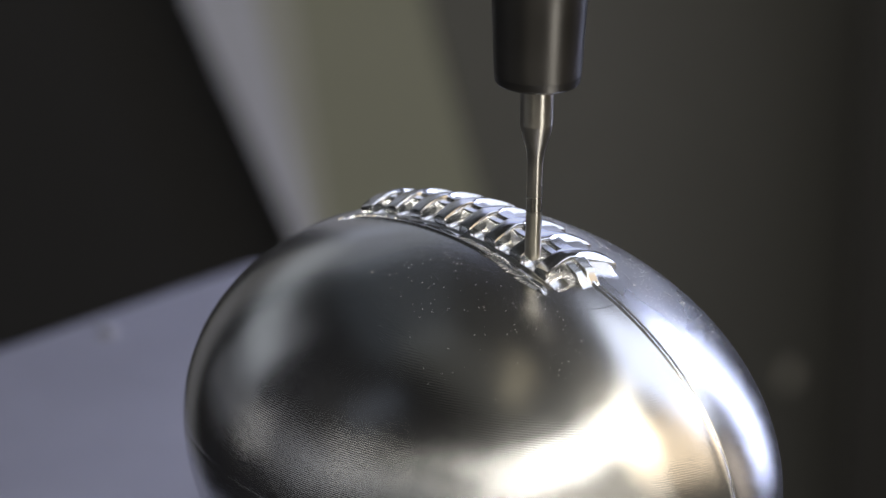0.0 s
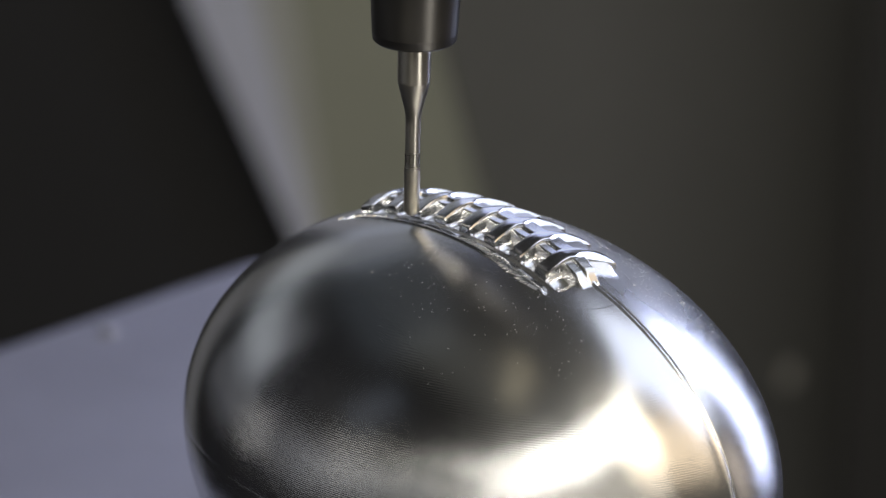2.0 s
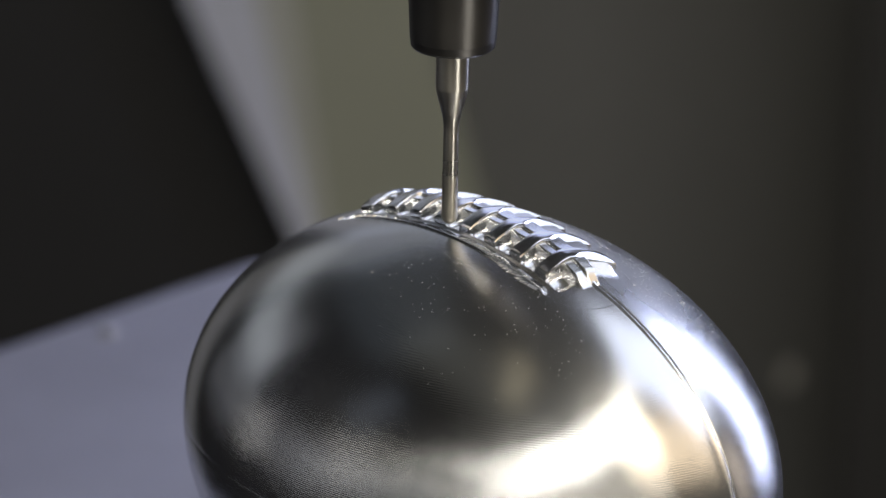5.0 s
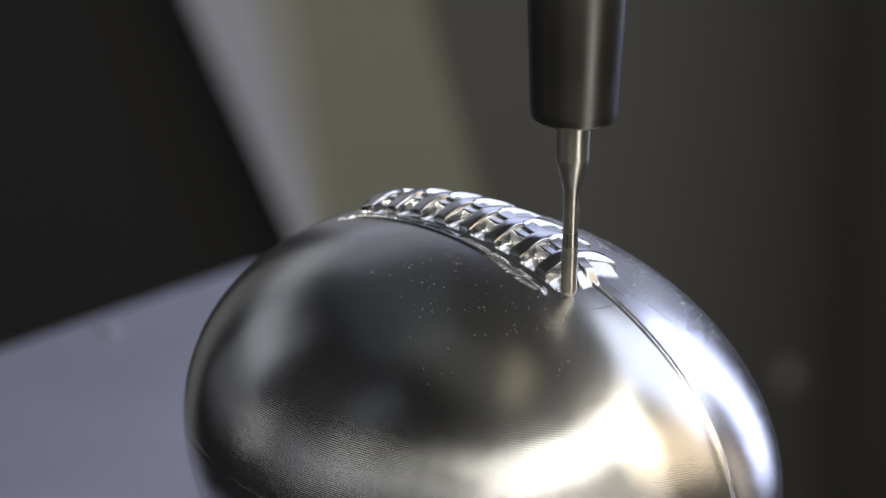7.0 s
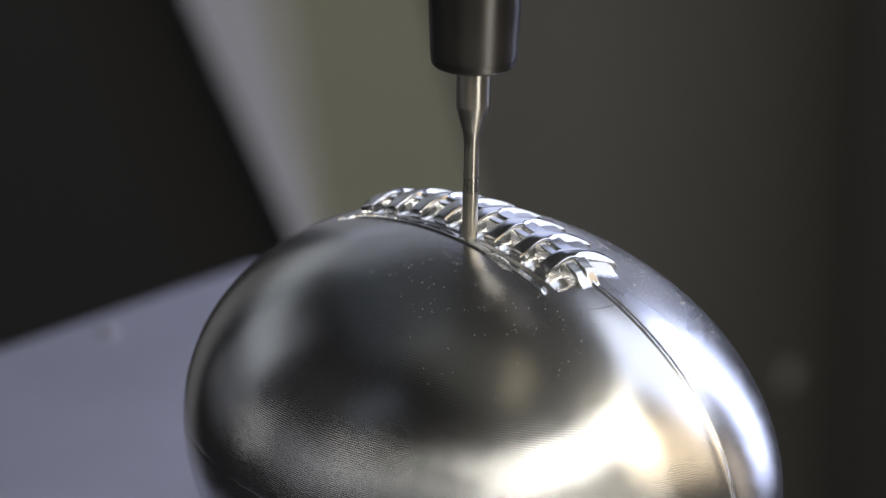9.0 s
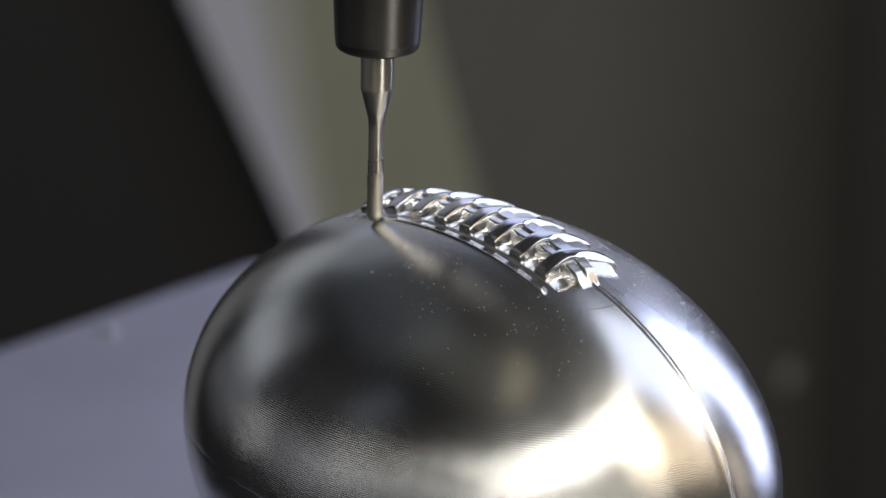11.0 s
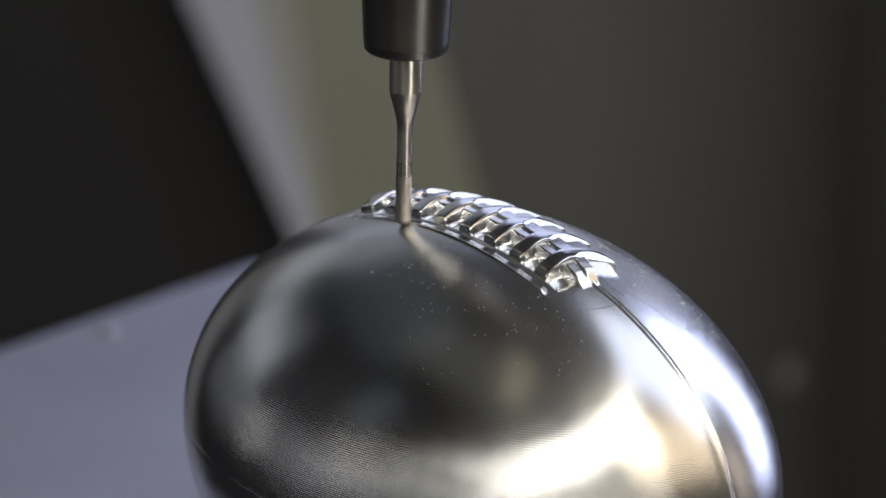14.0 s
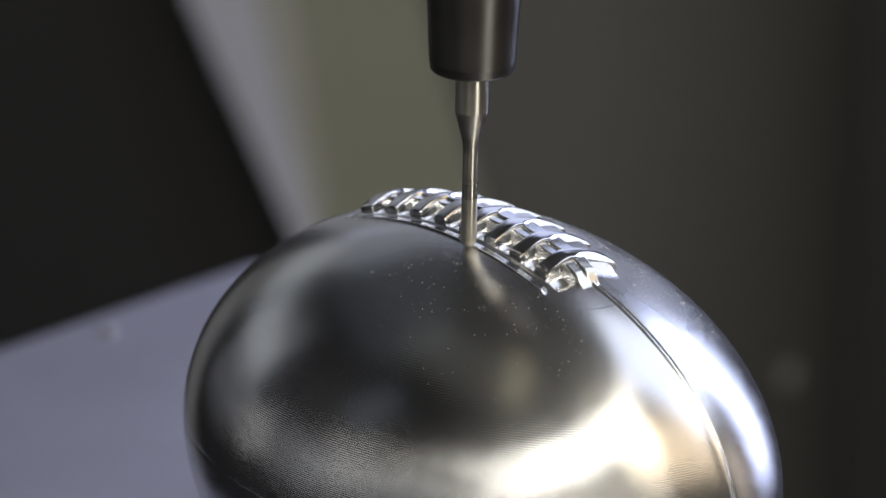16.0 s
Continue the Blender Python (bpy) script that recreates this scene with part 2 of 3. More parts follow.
# four unseen pale panels, added as reflectors to brighten the ball
wall("reflector_back_upper", (X0 + 0.05, Y1 - 0.03, 0.10), (0.40, Y1 - 0.002, 0.75), WHITE, "unseen pale panel high on the back wall, added for the ball to mirror")
wall("reflector_back_lower", (X0 + 0.02, Y1 - 0.02, -0.62), (-0.33, Y1 - 0.002, 0.05), WHITE, "unseen pale panel low on the back wall, added for the ball to mirror")
wall("reflector_side_lower", (X0 + 0.002, -0.75, -0.14), (X0 + 0.03, 0.70, 0.01), PALE, "unseen pale strip low on the side wall, added for the ball to mirror")
wall("reflector_side_upper", (X0 + 0.002, 0.24, 0.05), (X0 + 0.03, 0.62, 0.42), PALE, "unseen pale panel high on the side wall, added for the ball to mirror")



def curved_backdrop(x0, y0, radius, depth, sweep, z0, z1, mat):
    """A rounded sheet added to darken gradually as it turns away from the door."""
    turns = [radians(q) for q in np.linspace(0, sweep, 25)]
    line = [(x0 + radius * math.sin(q), y0 + depth * (1 - math.cos(q))) for q in turns]
    back = [(x - 0.004 * math.sin(q), y + 0.004) for (x, y), q in zip(line, turns)]
    ring = [(x0 - 0.044, y0)] + line + back[::-1] + [(x0 - 0.044, y0 + 0.004)]
    n = len(ring)
    verts = [(x, y, z) for z in (z0, z1) for x, y in ring]
    faces = [(i, (i + 1) % n, n + (i + 1) % n, n + i) for i in range(n)]
    ob = mesh_object("wall_back_curve", verts, faces, mat)
    ob.data.set_sharp_from_angle(angle=radians(30))
    return tagged(ob, "mid grey rounded backdrop added so the back wall darkens to the right", "machine cover", kind="structure")


# bent to make the background darken smoothly to the right
curved_backdrop(0.024, 0.762, 0.101, 0.150, 86, Z0, 0.09, MIDGREY)
# darker panel painted in for the dimmer light at the far right
wall("wall_back_falloff", (0.098, Y1 - 0.012, Z0), (X1 - 0.01, Y1 - 0.002, 0.09), FALLOFF, "dark panel painting the fall-off of light at the back wall's right")

# a pale dome added on the back wall to blur into a round spot
tagged(turned("blur_spot", [(0.0, 0.0026), (0.002, 0.0024), (0.0035, 0.0014), (0.004, 0.0), (0.004, -0.001)], SPOT_PALE, None, sides=24),
       "small pale dome added as an out-of-focus spot on the back wall", "bolt").matrix_world = pose(0.1006, 0.8139, -0.3376, 90, 0, 60)

# ---- the table pallet, square to the ball's long axis ----
PHI = -42.564
pallet = tagged(new("machine_table"), "round-cornered light grey steel table plate wet with oil", "machine table", kind="structure")
pallet.matrix_world = pose(BALL[0], BALL[1], -0.110, 0, 0, PHI)
# front corner cut off so the ball's underside mirrors the dark floor
prism("plate", [(-0.226, 0.062), (-0.08, -0.10), (0.14, -0.10), (0.14, 0.04), (0.0, 0.10), (-0.226, 0.19)], -0.035, 0.0, PALLET, pallet, 0.003)
prism("pedestal", [(-0.07, -0.07), (0.08, -0.07), (0.08, 0.03), (-0.12, 0.05)], -0.59, -0.037, BLACK, pallet)

tagged(turned("coolant_drop", [(0.0, 0.0011), (0.0009, 0.0009), (0.0016, 0.0004), (0.0019, 0.0), (0.0, -0.0001)], STEEL, None, sides=24),
       "small drop of coolant shining on the steel table", "drop").matrix_world = pose(-0.058, 0.2518, -0.1099)

# ---- the football being milled ----
A, B = 0.04208, 0.03004
football = tagged(new("milled_football"), "half-polished aluminium American football with raised laces, clamped on the table", "metal football")
football.matrix_world = pose(*BALL, 0, 0, PHI)
PITCH = 0.00440
LACE0, POCKET0 = -0.0170, -0.0148


def step(x, edge, soft):
    q = np.clip((x - edge) / soft + 0.5, 0, 1)
    return q * q * (3 - 2 * q)


def lean(x):
    """The row of laces runs slightly askew to the seam."""
    return 0.00045 - 0.078 * x


def slant(x, v):
    """Beyond the seam the laces sweep towards the front of the ball, the first of them least."""
    amount = 0.0006 + 0.0017 * np.clip((x + 0.0170) / 0.0088, 0, 1)
    return amount * np.clip((v + 0.0005) / 0.0063, 0, 1.2) ** 1.2


def relief(x, v, arc, side):
    """Height of the cut surface over the plain spheroid: pad, pockets between laces, seams."""
    mm = 0.001
    top = side
    seam = v
    v = v - lean(x)
    av = np.abs(v)
    plain = x
    x = x - slant(x, v)
    start = step(x, -19.6 * mm, 0.5 * mm)
    along = start * (1 - step(x, 16.2 * mm, 1.8 * mm))
    h = 0.22 * mm * along * (1 - step(av, 4.75 * mm, 0.7 * mm)) * top
    # stepped web that fills the far side between the laces
    core = start * (1 - step(x + 2.2 * mm * step(v, 1.5 * mm, 0.5 * mm), 17.5 * mm, 2.2 * mm))
    near = step(v, -1.45 * mm, 0.5 * mm)
    web = 1.22 * near + 0.14 * step(v, 0.05 * mm, 0.2 * mm) - 0.42 * step(v, 2.1 * mm, 0.35 * mm) - 0.94 * step(v, 5.3 * mm, 0.6 * mm)
    web = web - 0.28 * (1 - step(x, -2 * mm, 9 * mm)) * step(v, 1.0 * mm, 1.0 * mm) * (1 - step(v, 5.3 * mm, 0.6 * mm))
    wave = np.cos(2 * math.pi * (x - POCKET0) / PITCH)
    h = h + mm * core * (web - 0.16 * (0.5 + 0.5 * wave) * near * (1 - step(v, 5.3 * mm, 0.6 * mm))) * top
    h = h - 0.24 * mm * core * np.exp(-((v / (0.12 * mm)) ** 2)) * top
    # ball-nosed pockets on the near side
    for k in range(8):
        dx = x - (POCKET0 + PITCH * k)
        dv = np.maximum(0, np.abs(v + 2.85 * mm) - 0.95 * mm)
        q = np.hypot(dx / (1.22 * mm), dv / (0.62 * mm))
        h = h - 0.72 * mm * np.sqrt(np.maximum(0, 1 - q ** 2.2)) * top
    x = plain
    # finished margin round the laces, a hair lower than the ball
    margin = (1 - step(np.hypot(np.maximum(0, x - 16.0 * mm), v), 6.0 * mm, 0.12 * mm)) * step(x, -20.0 * mm, 0.2 * mm) * top
    h = h - 0.015 * mm * margin
    # the margin falls towards the laces
    h = h - 0.11 * mm * np.clip((6.0 * mm + v) / (1.6 * mm), 0, 1) * margin * (v < 0) * (1 - step(av, 6.0 * mm, 0.1 * mm)) * (1 - step(x, 17 * mm, 3 * mm))
    rim = np.clip((v + 6.36 * mm) / (0.19 * mm), 0, 1) * np.clip((-5.30 * mm - v) / (0.87 * mm), 0, 1) * step(x, -17.5 * mm, 1 * mm) * (1 - step(x, 16 * mm, 1 * mm))
    h = h + 0.29 * mm * rim * top
    v = seam
    # panel seams
    outside = 1 - step(x, -20.5 * mm, 0.5 * mm) * (1 - step(x, 18.4 * mm, 0.5 * mm))
    h = h - 0.26 * mm * np.exp(-((v / (0.13 * mm)) ** 2)) * outside * top
    h = h + 0.17 * mm * np.exp(-(((v + 0.42 * mm) / (0.28 * mm)) ** 2)) * outside * top
    h = h - 0.05 * mm * np.exp(-((arc / (0.30 * mm)) ** 2))
    return h


def spheroid(x, q):
    """Point and normal at length x and angle q from the top."""
    r = B * np.sqrt(np.maximum(1e-9, 1 - (x / A) ** 2))
    p = np.stack([x, r * np.sin(q), r * np.cos(q)], -1)
    n = np.stack([x / A ** 2, p[..., 1] / B ** 2, p[..., 2] / B ** 2], -1)
    return p, n / np.linalg.norm(n, axis=-1, keepdims=True)


def ball_body():
    ends = A * np.sin(np.linspace(0, 1, 60) ** 0.75 * 0.5 * math.pi)
    ends = ends[(ends > 0.0222) & (ends < A * 0.99999)]
    xs = np.concatenate([-ends[::-1], np.arange(-0.0222, 0.0222, 0.00010), ends])
    dense = np.arange(-0.30, 0.30, 0.0026)
    mid = np.arange(0.32, 1.52, 0.04)
    eq = np.arange(1.53, 1.612, 0.004)
    low = np.arange(1.63, 2.42, 0.05)
    right = np.concatenate([mid, eq, low])
    qs = np.concatenate([-right[::-1], dense, right])
    gx, gq = np.meshgrid(xs, qs, indexing="ij")
    p, n = spheroid(gx, gq)
    r = np.hypot(p[..., 1], p[..., 2])
    arc = r * (np.abs(gq) - math.pi / 2)
    h = relief(gx, p[..., 1], arc, (np.abs(gq) < 1.2) * 1.0)
    p = p + n * h[..., None]
    nx, nq = gx.shape
    idx = np.arange(nx * nq).reshape(nx, nq)
    quads = np.stack([idx[:-1, :-1], idx[:-1, 1:], idx[1:, 1:], idx[1:, :-1]], -1).reshape(-1, 4)
    return mesh_object("body", p.reshape(-1, 3).tolist(), quads.tolist(), ALU, football)


def lace(x0):
    """One raised lace across the seam: a crowned bar with steep flanks and rounded ends."""
    prof = [(-1.22, -0.5), (-1.20, 0.0), (-1.17, 0.70), (-1.13, 0.90), (-1.03, 0.965), (-0.8, 0.985)]
    prof += [(q, 1.0 - 0.03 * max(0.0, q / 0.9) ** 2) for q in np.linspace(-0.5, 0.9, 29).tolist()]
    prof += [(1.03, 0.93), (1.14, 0.80), (1.20, 0.3), (1.22, -0.5)]
    near, far = -4.42, 5.8 - 0.6 * (x0 < -0.0165) - 0.2 * (x0 < -0.0120)
    inner = np.linspace(near + 0.5, far - 0.5, 46).tolist()
    vs = [near, near + 0.02, near + 0.06, near + 0.16, near + 0.32] + inner + [far - 0.32, far - 0.16, far - 0.06, far - 0.02, far]
    cap = {0: -0.4, 1: 0.50, 2: 0.90, 3: 0.96, 4: 0.99}
    verts, faces = [], []
    for j, v in enumerate(vs):
        end = cap.get(min(j, len(vs) - 1 - j), 1.0)
        top = 1.80 - 0.26 * (v / 4.6) ** 2 - 0.66 * (max(0.0, -v - 0.4) / 4.2) ** 1.4 - 0.40 * (max(0.0, v) / 5.8) ** 3
        # a lens-shaped flat is milled along the shoulder, steeper towards the first lace
        lens = math.sin(math.pi * min(1.0, max(0.0, (v - 0.2) / (far - 0.3)))) ** 0.6
        slope = math.tan(radians(56 - 32 * (x0 - LACE0) / (7 * PITCH)))
        s0 = 1.2 - 1.30 * lens
        for s, f in prof:
            x = x0 + s * 0.00084 + float(slant(x0, v * 0.001))
            q = math.asin((v * 0.001 + lean(x)) / (B * math.sqrt(1 - (x / A) ** 2)))
            p, n = spheroid(np.array(x), np.array(q))
            hh = (top * f * end if f > 0 else top * f)
            hh = min(hh, top - max(0.0, s - s0) * 0.84 * slope) * 0.001
            verts.append(tuple(p + n * hh))
    m = len(prof)
    for j in range(len(vs) - 1):
        for i in range(m - 1):
            faces.append((j * m + i, (j + 1) * m + i, (j + 1) * m + i + 1, j * m + i + 1))
    ob = mesh_object("lace", verts, faces, ALU_CUT, football)
    ob.data.set_sharp_from_angle(angle=radians(24))
    return ob


ball_body()
for k in range(8):
    lace(LACE0 + PITCH * k)
stand = tagged(new("workpiece_stand"), "turned aluminium stand on an added black disc under the ball", "workpiece stand")
stand.matrix_world = pose(*BALL)
turned("post", [(0.0, -0.0150), (0.0205, -0.0150), (0.0205, -0.0685), (0.0, -0.0685)], STEEL, stand, "turned aluminium post")
# wide unseen disc added so the ball's underside mirrors something black
turned("dark_disc", [(0.0, -0.0685), (0.072, -0.0685), (0.075, -0.0700), (0.075, -0.0836), (0.0, -0.0836)], BLACK, stand, "unseen black disc that darkens the ball's underside")

# ---- loose chips on the ball ----
rng = random.Random(4)
cv, cf = [], []
for i in range(900):
    if i < 220:
        x, v = rng.uniform(-0.004, 0.027), -0.0072 - abs(rng.gauss(0, 0.0060))
    elif i < 790:
        x, v = rng.uniform(-0.004, 0.034), 0.0048 + abs(rng.gauss(0, 0.0040))
    else:
        x, v = rng.uniform(-0.02, 0.036), rng.uniform(-0.022, 0.014)
    lim = B * math.sqrt(1 - (x / A) ** 2)
    if abs(v) > lim * 0.9:
        continue
    p, n = spheroid(np.array(x), np.array(math.asin(v / lim)))
    size = rng.choice((0.00004, 0.00005, 0.00006, 0.00007, 0.00009)) * (1.15 if v > 0 else 0.68)
    ax = Vector((rng.gauss(0, 1), rng.gauss(0, 1), rng.gauss(0, 1))).normalized()
    t1 = Vector(n).cross(ax).normalized()
    t2 = Vector(n).cross(t1)
    c, nn, k0 = Vector(p) + Vector(n) * size * 0.3, Vector(n), len(cv)
    ln = rng.uniform(1, 2.4)
    for q in (t1 * size * ln, t2 * size * 0.7 + nn * size * 0.3, -t1 * size * ln + nn * size * 0.4, -t2 * size * 0.7, nn * size * 0.9, -nn * size * 0.4):
        cv.append(tuple(c + q))
    for a_, b_ in ((0, 1), (1, 2), (2, 3), (3, 0)):
        cf.append((k0 + a_, k0 + b_, k0 + 4))
        cf.append((k0 + b_, k0 + a_, k0 + 5))
chips = mesh_object("metal_chips", cv, cf, CHIP, None, False)
chips.matrix_world = football.matrix_world.copy()
tagged(chips, "fine bright aluminium chips scattered over the milled ball", "metal chips", kind="stuff")

# ---- burrs of the roughing cut beside the laces, which the finishing passes throw off ----
BURRS = []


def burr(x, v, turn, length, height, cut):
    """A thin fin of metal on the band beside the laces, at an angle to the seam; cut is when the tool takes it."""
    verts, n = [], 6
    for i in range(n + 1):
        w = (i / n - 0.5) * length
        px = x + w * math.cos(radians(turn))
        pv = v + w * math.sin(radians(turn)) + lean(px)
        tall = height * (1 - abs(2 * i / n - 1) ** 3)
        q = math.asin(pv / (B * math.sqrt(1 - (px / A) ** 2)))
        p, m = spheroid(np.array(px), np.array(q))
        ax = np.array((-math.sin(radians(turn)), math.cos(radians(turn)), 0.0)) * height * 0.75
        for c in (p - ax - m * 0.0002, p + m * tall, p + ax * 0.6 - m * 0.0002):
            verts.append(c)
    mid = np.mean(verts, axis=0)
    faces = [(3 * i + k, 3 * i + 3 + k, 3 * i + 4 + k, 3 * i + 1 + k) for i in range(n) for k in (0, 1)] + [(0, 1, 2), (3 * n + 2, 3 * n + 1, 3 * n)]
    ob = mesh_object("metal_burr", [tuple(c - mid) for c in verts], faces, ALU_CUT, None, False)
    tagged(ob, "thin bright fin of aluminium standing beside the laces after roughing", "metal burr", group="burrs beside the laces")
    home = football.matrix_world @ Matrix.Translation(mid.tolist())
    ob.matrix_world = home
    BURRS.append((ob, home, cut))


brng = random.Random(11)
for i in range(11):
    burr(-0.0206 + 0.00098 * i, -0.0056, 84 + brng.uniform(-8, 8), 0.0012, 0.00011 + brng.uniform(0, 0.00006), 9.78 if i % 2 else 10.88)
for i in range(4):
    burr(-0.0098 + 0.0028 * i, -0.0052 - 0.00008 * i, 0, 0.0031, 0.00020, 10.63)
    burr(-0.0084 + 0.0028 * i, -0.0058, -1, 0.0030, 0.00017, 9.6)
for i in range(18):
    x = 0.0018 + 0.00076 * i
    burr(x, -0.0057 - 0.000035 * i, 18 + brng.uniform(-5, 5), 0.0036, 0.00028 + brng.uniform(0, 0.00007), 8.2 if x > 0.0112 else 9.2 if x > 0.0085 else 10.3)

# ---- the milling tool: slim shrink holder with a necked ball-nose cutter; origin at the tip ----
LEN = 0.02255
tool = tagged(new("milling_tool"), "black slim tool holder with a thin necked ball-nose carbide cutter", "milling tool")
body = turned("holder_body", [(0.00522, LEN + 0.0012), (0.0058, LEN + 0.013), (0.0070, LEN + 0.045), (0.0075, LEN + 0.06), (0.0150, LEN + 0.062), (0.016, LEN + 0.12), (0, LEN + 0.12)],
              HOLDER, tool, "blackened steel holder, slightly tapered")
rim = turned("holder_rim", [(0.0021, LEN), (0.00488, LEN), (0.00510, LEN + 0.00025), (0.00518, LEN + 0.0011), (0.00522, LEN + 0.0012)], HOLDER, tool, "chamfered lower rim of the holder")
shank = turned("shank", [(0.0020, LEN + 0.002), (0.0020, LEN - 0.0052)], CARBIDE, tool, "bright ground carbide shank")
turned("taper", [(0.0020, LEN - 0.0052), (0.00192, LEN - 0.0056), (0.00170, LEN - 0.0065), (0.00146, LEN - 0.0074), (0.00124, LEN - 0.0082), (0.00107, LEN - 0.0089), (0.00097, LEN - 0.0096), (0.00093, LEN - 0.0104)], CARBIDE, tool)
turned("neck", [(0.00093, LEN - 0.0104), (0.00091, 0.0100), (0.00095, 0.0068), (0.00098, 0.0060)], CARBIDE, tool)
for piece in (body, rim, shank):
    piece.data.set_sharp_from_angle(angle=radians(25))


def cutting_head():
    """Two helical flutes running out into a ball end."""
    verts, faces, sides, R = [], [], 48, 0.00098
    hs = [R * (1 - math.cos(0.5 * math.pi * i / 8)) for i in range(9)] + [R + 0.0051 * i / 36 for i in range(1, 37)]
    for h in hs:
        r = math.sqrt(max(1e-12, R * R - (R - h) ** 2)) if h < R else R
        depth = 0.02 * min(1, h / R) * min(1, max(0.0, (0.0061 - h) / 0.001))
        turn = h / 0.0075 * 2 * math.pi
        for k in range(sides):
            q = 2 * math.pi * k / sides
            g = max(0.0, math.cos(2 * (q - turn))) ** 1.5
            rr = r * (1 - depth * g)
            verts.append((rr * math.cos(q), rr * math.sin(q), h))
    for i in range(len(hs) - 1):
        for k in range(sides):
            j = (k + 1) % sides
            faces.append((i * sides + k, i * sides + j, (i + 1) * sides + j, (i + 1) * sides + k))
    return mesh_object("cutting_head", verts, faces, FLUTE, tool, True, "fluted ball-nose cutting end")


cutting_head()


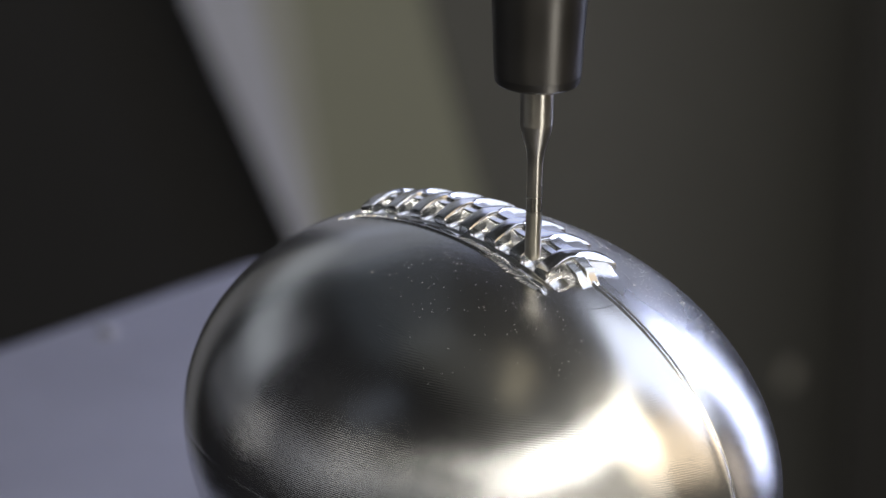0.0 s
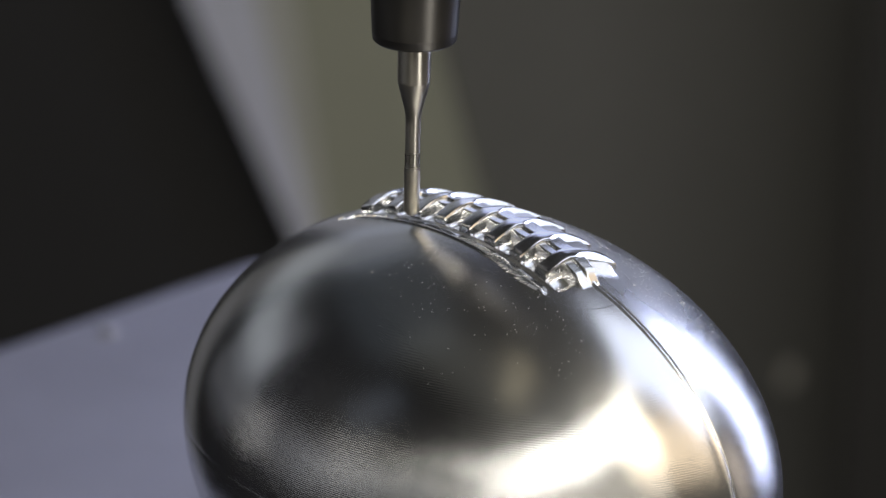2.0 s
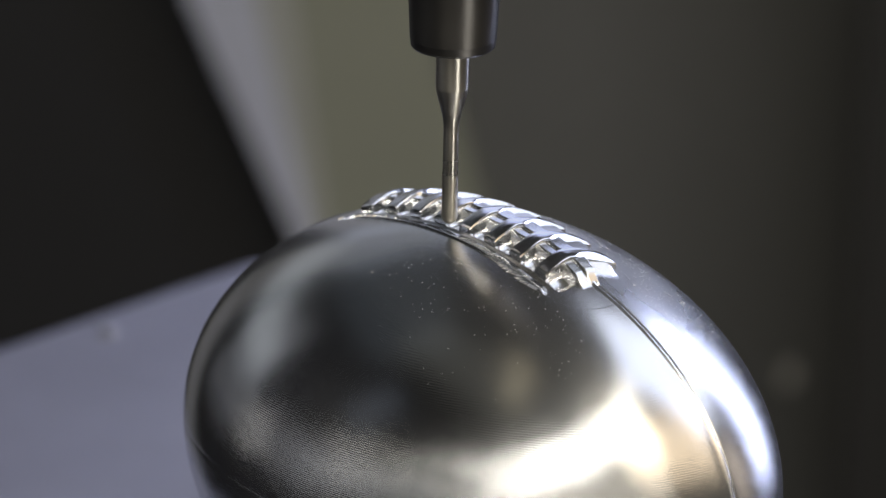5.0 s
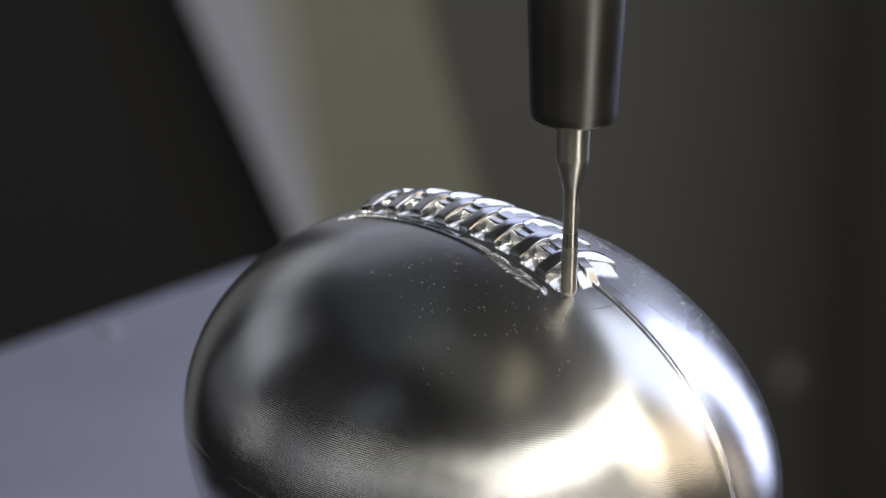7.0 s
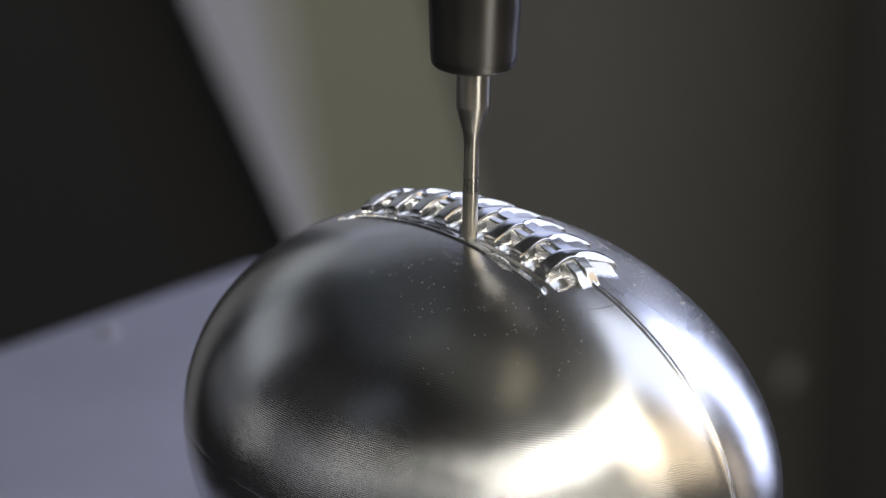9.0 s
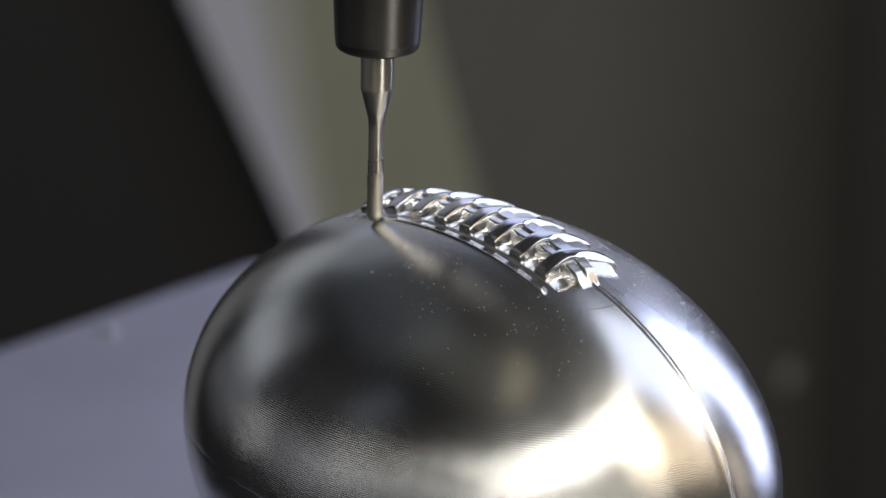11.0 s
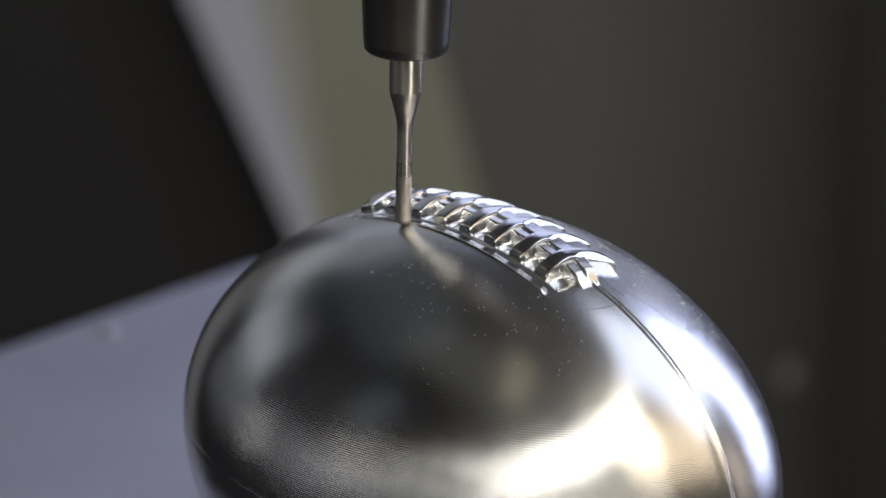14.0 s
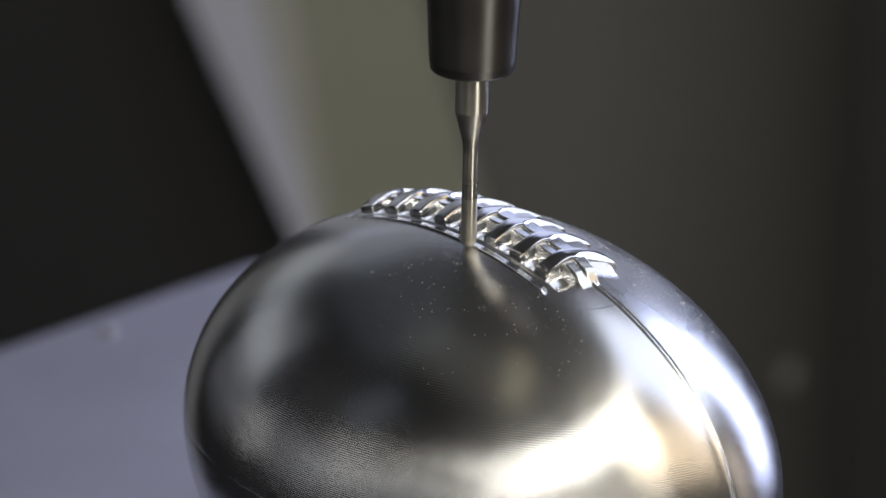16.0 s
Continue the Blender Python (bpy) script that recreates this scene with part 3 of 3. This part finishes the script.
# ---- what moves ----
TIP = [
    (0, 0.01075, -0.01178, 0.00314),
    (0.1, 0.00942, -0.01056, 0.00375),
    (0.2, 0.00876, -0.00996, 0.00353),
    (0.3, 0.00791, -0.00918, 0.00304),
    (0.4, 0.00771, -0.00899, 0.00339),
    (0.5, 0.00701, -0.00835, 0.00457),
    (0.6, 0.00588, -0.00731, 0.00455),
    (0.7, 0.00523, -0.00672, 0.00385),
    (0.8, 0.00470, -0.00623, 0.00381),
    (0.9, 0.00428, -0.00584, 0.00487),
    (1, 0.00333, -0.00497, 0.00506),
    (1.1, 0.00214, -0.00387, 0.00446),
    (1.2, 0.00194, -0.00369, 0.00418),
    (1.3, 0.00125, -0.00306, 0.00502),
    (1.4, 0.00024, -0.00213, 0.00504),
    (1.5, -0.00069, -0.00127, 0.00432),
    (1.6, -0.00110, -0.00090, 0.00411),
    (1.7, -0.00151, -0.00052, 0.00448),
    (1.8, -0.00220, 0.00011, 0.00507),
    (1.9, -0.00355, 0.00135, 0.00438),
    (2, -0.00395, 0.00172, 0.00362),
    (2.1, -0.00443, 0.00216, 0.00353),
    (2.2, -0.00499, 0.00267, 0.00417),
    (2.3, -0.00622, 0.00380, 0.00402),
    (2.4, -0.00690, 0.00443, 0.00331),
    (2.5, -0.00737, 0.00486, 0.00258),
    (2.6, -0.00782, 0.00527, 0.00265),
    (2.7, -0.00876, 0.00614, 0.00306),
    (2.8, -0.00980, 0.00709, 0.00280),
    (2.9, -0.01034, 0.00759, 0.00155),
    (3, -0.01075, 0.00797, 0.00120),
    (3.1, -0.01249, 0.00956, 0.00042),
    (3.2, -0.01319, 0.01020, -0.00016),
    (3.3, -0.01214, 0.00924, 0.00032),
    (3.4, -0.01110, 0.00828, 0.00102),
    (3.5, -0.01020, 0.00746, 0.00181),
    (3.6, -0.00980, 0.00709, 0.00252),
    (3.7, -0.00828, 0.00570, 0.00322),
    (3.8, -0.00772, 0.00518, 0.00261),
    (3.9, -0.00737, 0.00486, 0.00280),
    (4, -0.00683, 0.00437, 0.00354),
    (4.1, -0.00567, 0.00330, 0.00384),
    (4.2, -0.00492, 0.00260, 0.00395),
    (4.55, -0.00266, 0.00027, 0.00440),
    (4.9, -0.00002, -0.00217, 0.00441),
    (5.25, 0.00255, -0.00452, 0.00433),
    (5.6, 0.00503, -0.00680, 0.00408),
    (5.95, 0.00749, -0.00906, 0.00384),
    (6.3, 0.00995, -0.01132, 0.00345),
    (6.4, 0.01089, -0.01218, 0.00279),
    (6.5, 0.01130, -0.01256, 0.00208),
    (6.6, 0.01169, -0.01291, 0.00235),
    (6.7, 0.01247, -0.01363, 0.00241),
    (6.8, 0.01347, -0.01455, 0.00169),
    (6.9, 0.01396, -0.01500, 0.00060),
    (7, 0.01507, -0.01602, 0.00028),
    (7.1, 0.01653, -0.01737, -0.00090),
    (7.2, 0.01494, -0.01746, -0.00035),
    (7.3, 0.00925, -0.01031, 0.00240),
    (7.4, 0.00384, -0.00524, 0.00325),
    (7.5, -0.00129, 0.00011, 0.00321),
    (7.6, -0.00658, 0.00669, 0.00207),
    (7.7, -0.01237, 0.01042, -0.00015),
    (7.8, -0.00875, 0.00683, 0.00148),
    (7.9, -0.00300, 0.00285, 0.00298),
    (8, 0.00209, -0.00216, 0.00347),
    (8.1, 0.00772, -0.00978, 0.00254),
    (8.2, 0.01296, -0.01514, 0.00076),
    (8.3, 0.01144, -0.01317, 0.00153),
    (8.4, 0.00619, -0.00748, 0.00300),
    (8.5, 0.00027, -0.00144, 0.00333),
    (8.6, -0.00559, 0.00388, 0.00244),
    (8.7, -0.01104, 0.00918, 0.00051),
    (8.8, -0.00930, 0.00716, 0.00128),
    (8.9, -0.00271, 0.00066, 0.00299),
    (9, 0.00318, -0.00546, 0.00317),
    (9.1, 0.00965, -0.01225, 0.00187),
    (9.2, 0.01460, -0.01751, -0.00033),
    (9.3, 0.01395, -0.01708, -0.00008),
    (9.4, 0.00899, -0.01081, 0.00228),
    (9.55, 0.00062, -0.00286, 0.00324),
    (9.7, -0.00810, 0.00469, 0.00176),
    (9.8, -0.01226, 0.00883, 0.00009),
    (9.9, -0.00928, 0.00581, 0.00137),
    (10.05, -0.00074, -0.00167, 0.00317),
    (10.2, 0.00766, -0.01062, 0.00233),
    (10.3, 0.01296, -0.01601, 0.00044),
    (10.38, 0.01414, -0.01777, -0.00040),
    (10.48, 0.01131, -0.01434, 0.00115),
    (10.63, 0.00264, -0.00509, 0.00318),
    (10.78, -0.00686, 0.00347, 0.00212),
    (10.88, -0.01254, 0.00897, -0.00003),
    (10.98, -0.00996, 0.00631, 0.00112),
    (11.14, -0.00242, -0.00123, 0.00292),
    (11.3, 0.00532, -0.00849, 0.00275),
    (11.4, 0.01328, -0.01717, -0.00006),
    (11.5, 0.01427, -0.01835, -0.00068),
    (11.6, 0.01348, -0.01785, -0.00038),
    (11.7, 0.01243, -0.01645, 0.00030),
    (11.8, 0.01064, -0.01439, 0.00116),
    (12, 0.00753, -0.01130, 0.00214),
    (12.25, 0.00379, -0.00745, 0.00286),
    (12.5, -0.00012, -0.00345, 0.00307),
    (12.75, -0.00426, 0.00066, 0.00268),
    (13, -0.00837, 0.00448, 0.00168),
    (13.1, -0.00976, 0.00608, 0.00120),
    (13.2, -0.01155, 0.00748, 0.00048),
    (13.3, -0.01266, 0.00826, -0.00002),
    (13.4, -0.01357, 0.00952, -0.00052),
    (13.5, -0.01308, 0.00864, -0.00022),
    (13.6, -0.01134, 0.00693, 0.00059),
    (13.8, -0.00816, 0.00408, 0.00175),
    (14, -0.00494, 0.00141, 0.00256),
    (14.25, -0.00113, -0.00236, 0.00303),
    (14.5, 0.00271, -0.00636, 0.00297),
    (14.75, 0.00686, -0.01084, 0.00224),
    (15, 0.01091, -0.01516, 0.00087),
    (15.1, 0.01229, -0.01646, 0.00030),
    (15.2, 0.01388, -0.01780, -0.00039),
    (15.3, 0.01381, -0.01807, -0.00050),
    (15.4, 0.01229, -0.01683, 0.00015),
    (15.5, 0.01124, -0.01562, 0.00068),
    (15.75, 0.00713, -0.01118, 0.00216),
    (16, 0.00305, -0.00682, 0.00292),
]


def motions():
    walk(tool, [(t, pose(x, y, z)) for t, x, y, z in TIP])
    # each burr sits still until it is cut, then flies off towards the door and drops into the chip tray
    throw = random.Random(5)
    for ob, home, cut in BURRS:
        side, ahead = throw.uniform(-0.05, 0.02), throw.uniform(-0.03, 0.03)
        off = Matrix.Translation((-0.05 + side * 0.3, -0.04 + ahead * 0.3, 0.012)) @ home
        fall = pose(-0.20 + side, -0.17 + ahead, -0.25, 50, 20, 30)
        rest = pose(-0.30 + 2 * side, -0.26 + 2 * ahead, Z0 + 0.0004, 80, 30, 60)
        walk(ob, [(0.0, home), (cut, home), (cut + 0.1, off), (cut + 0.3, fall), (cut + 0.5, rest), (16.0, rest)])


motions()
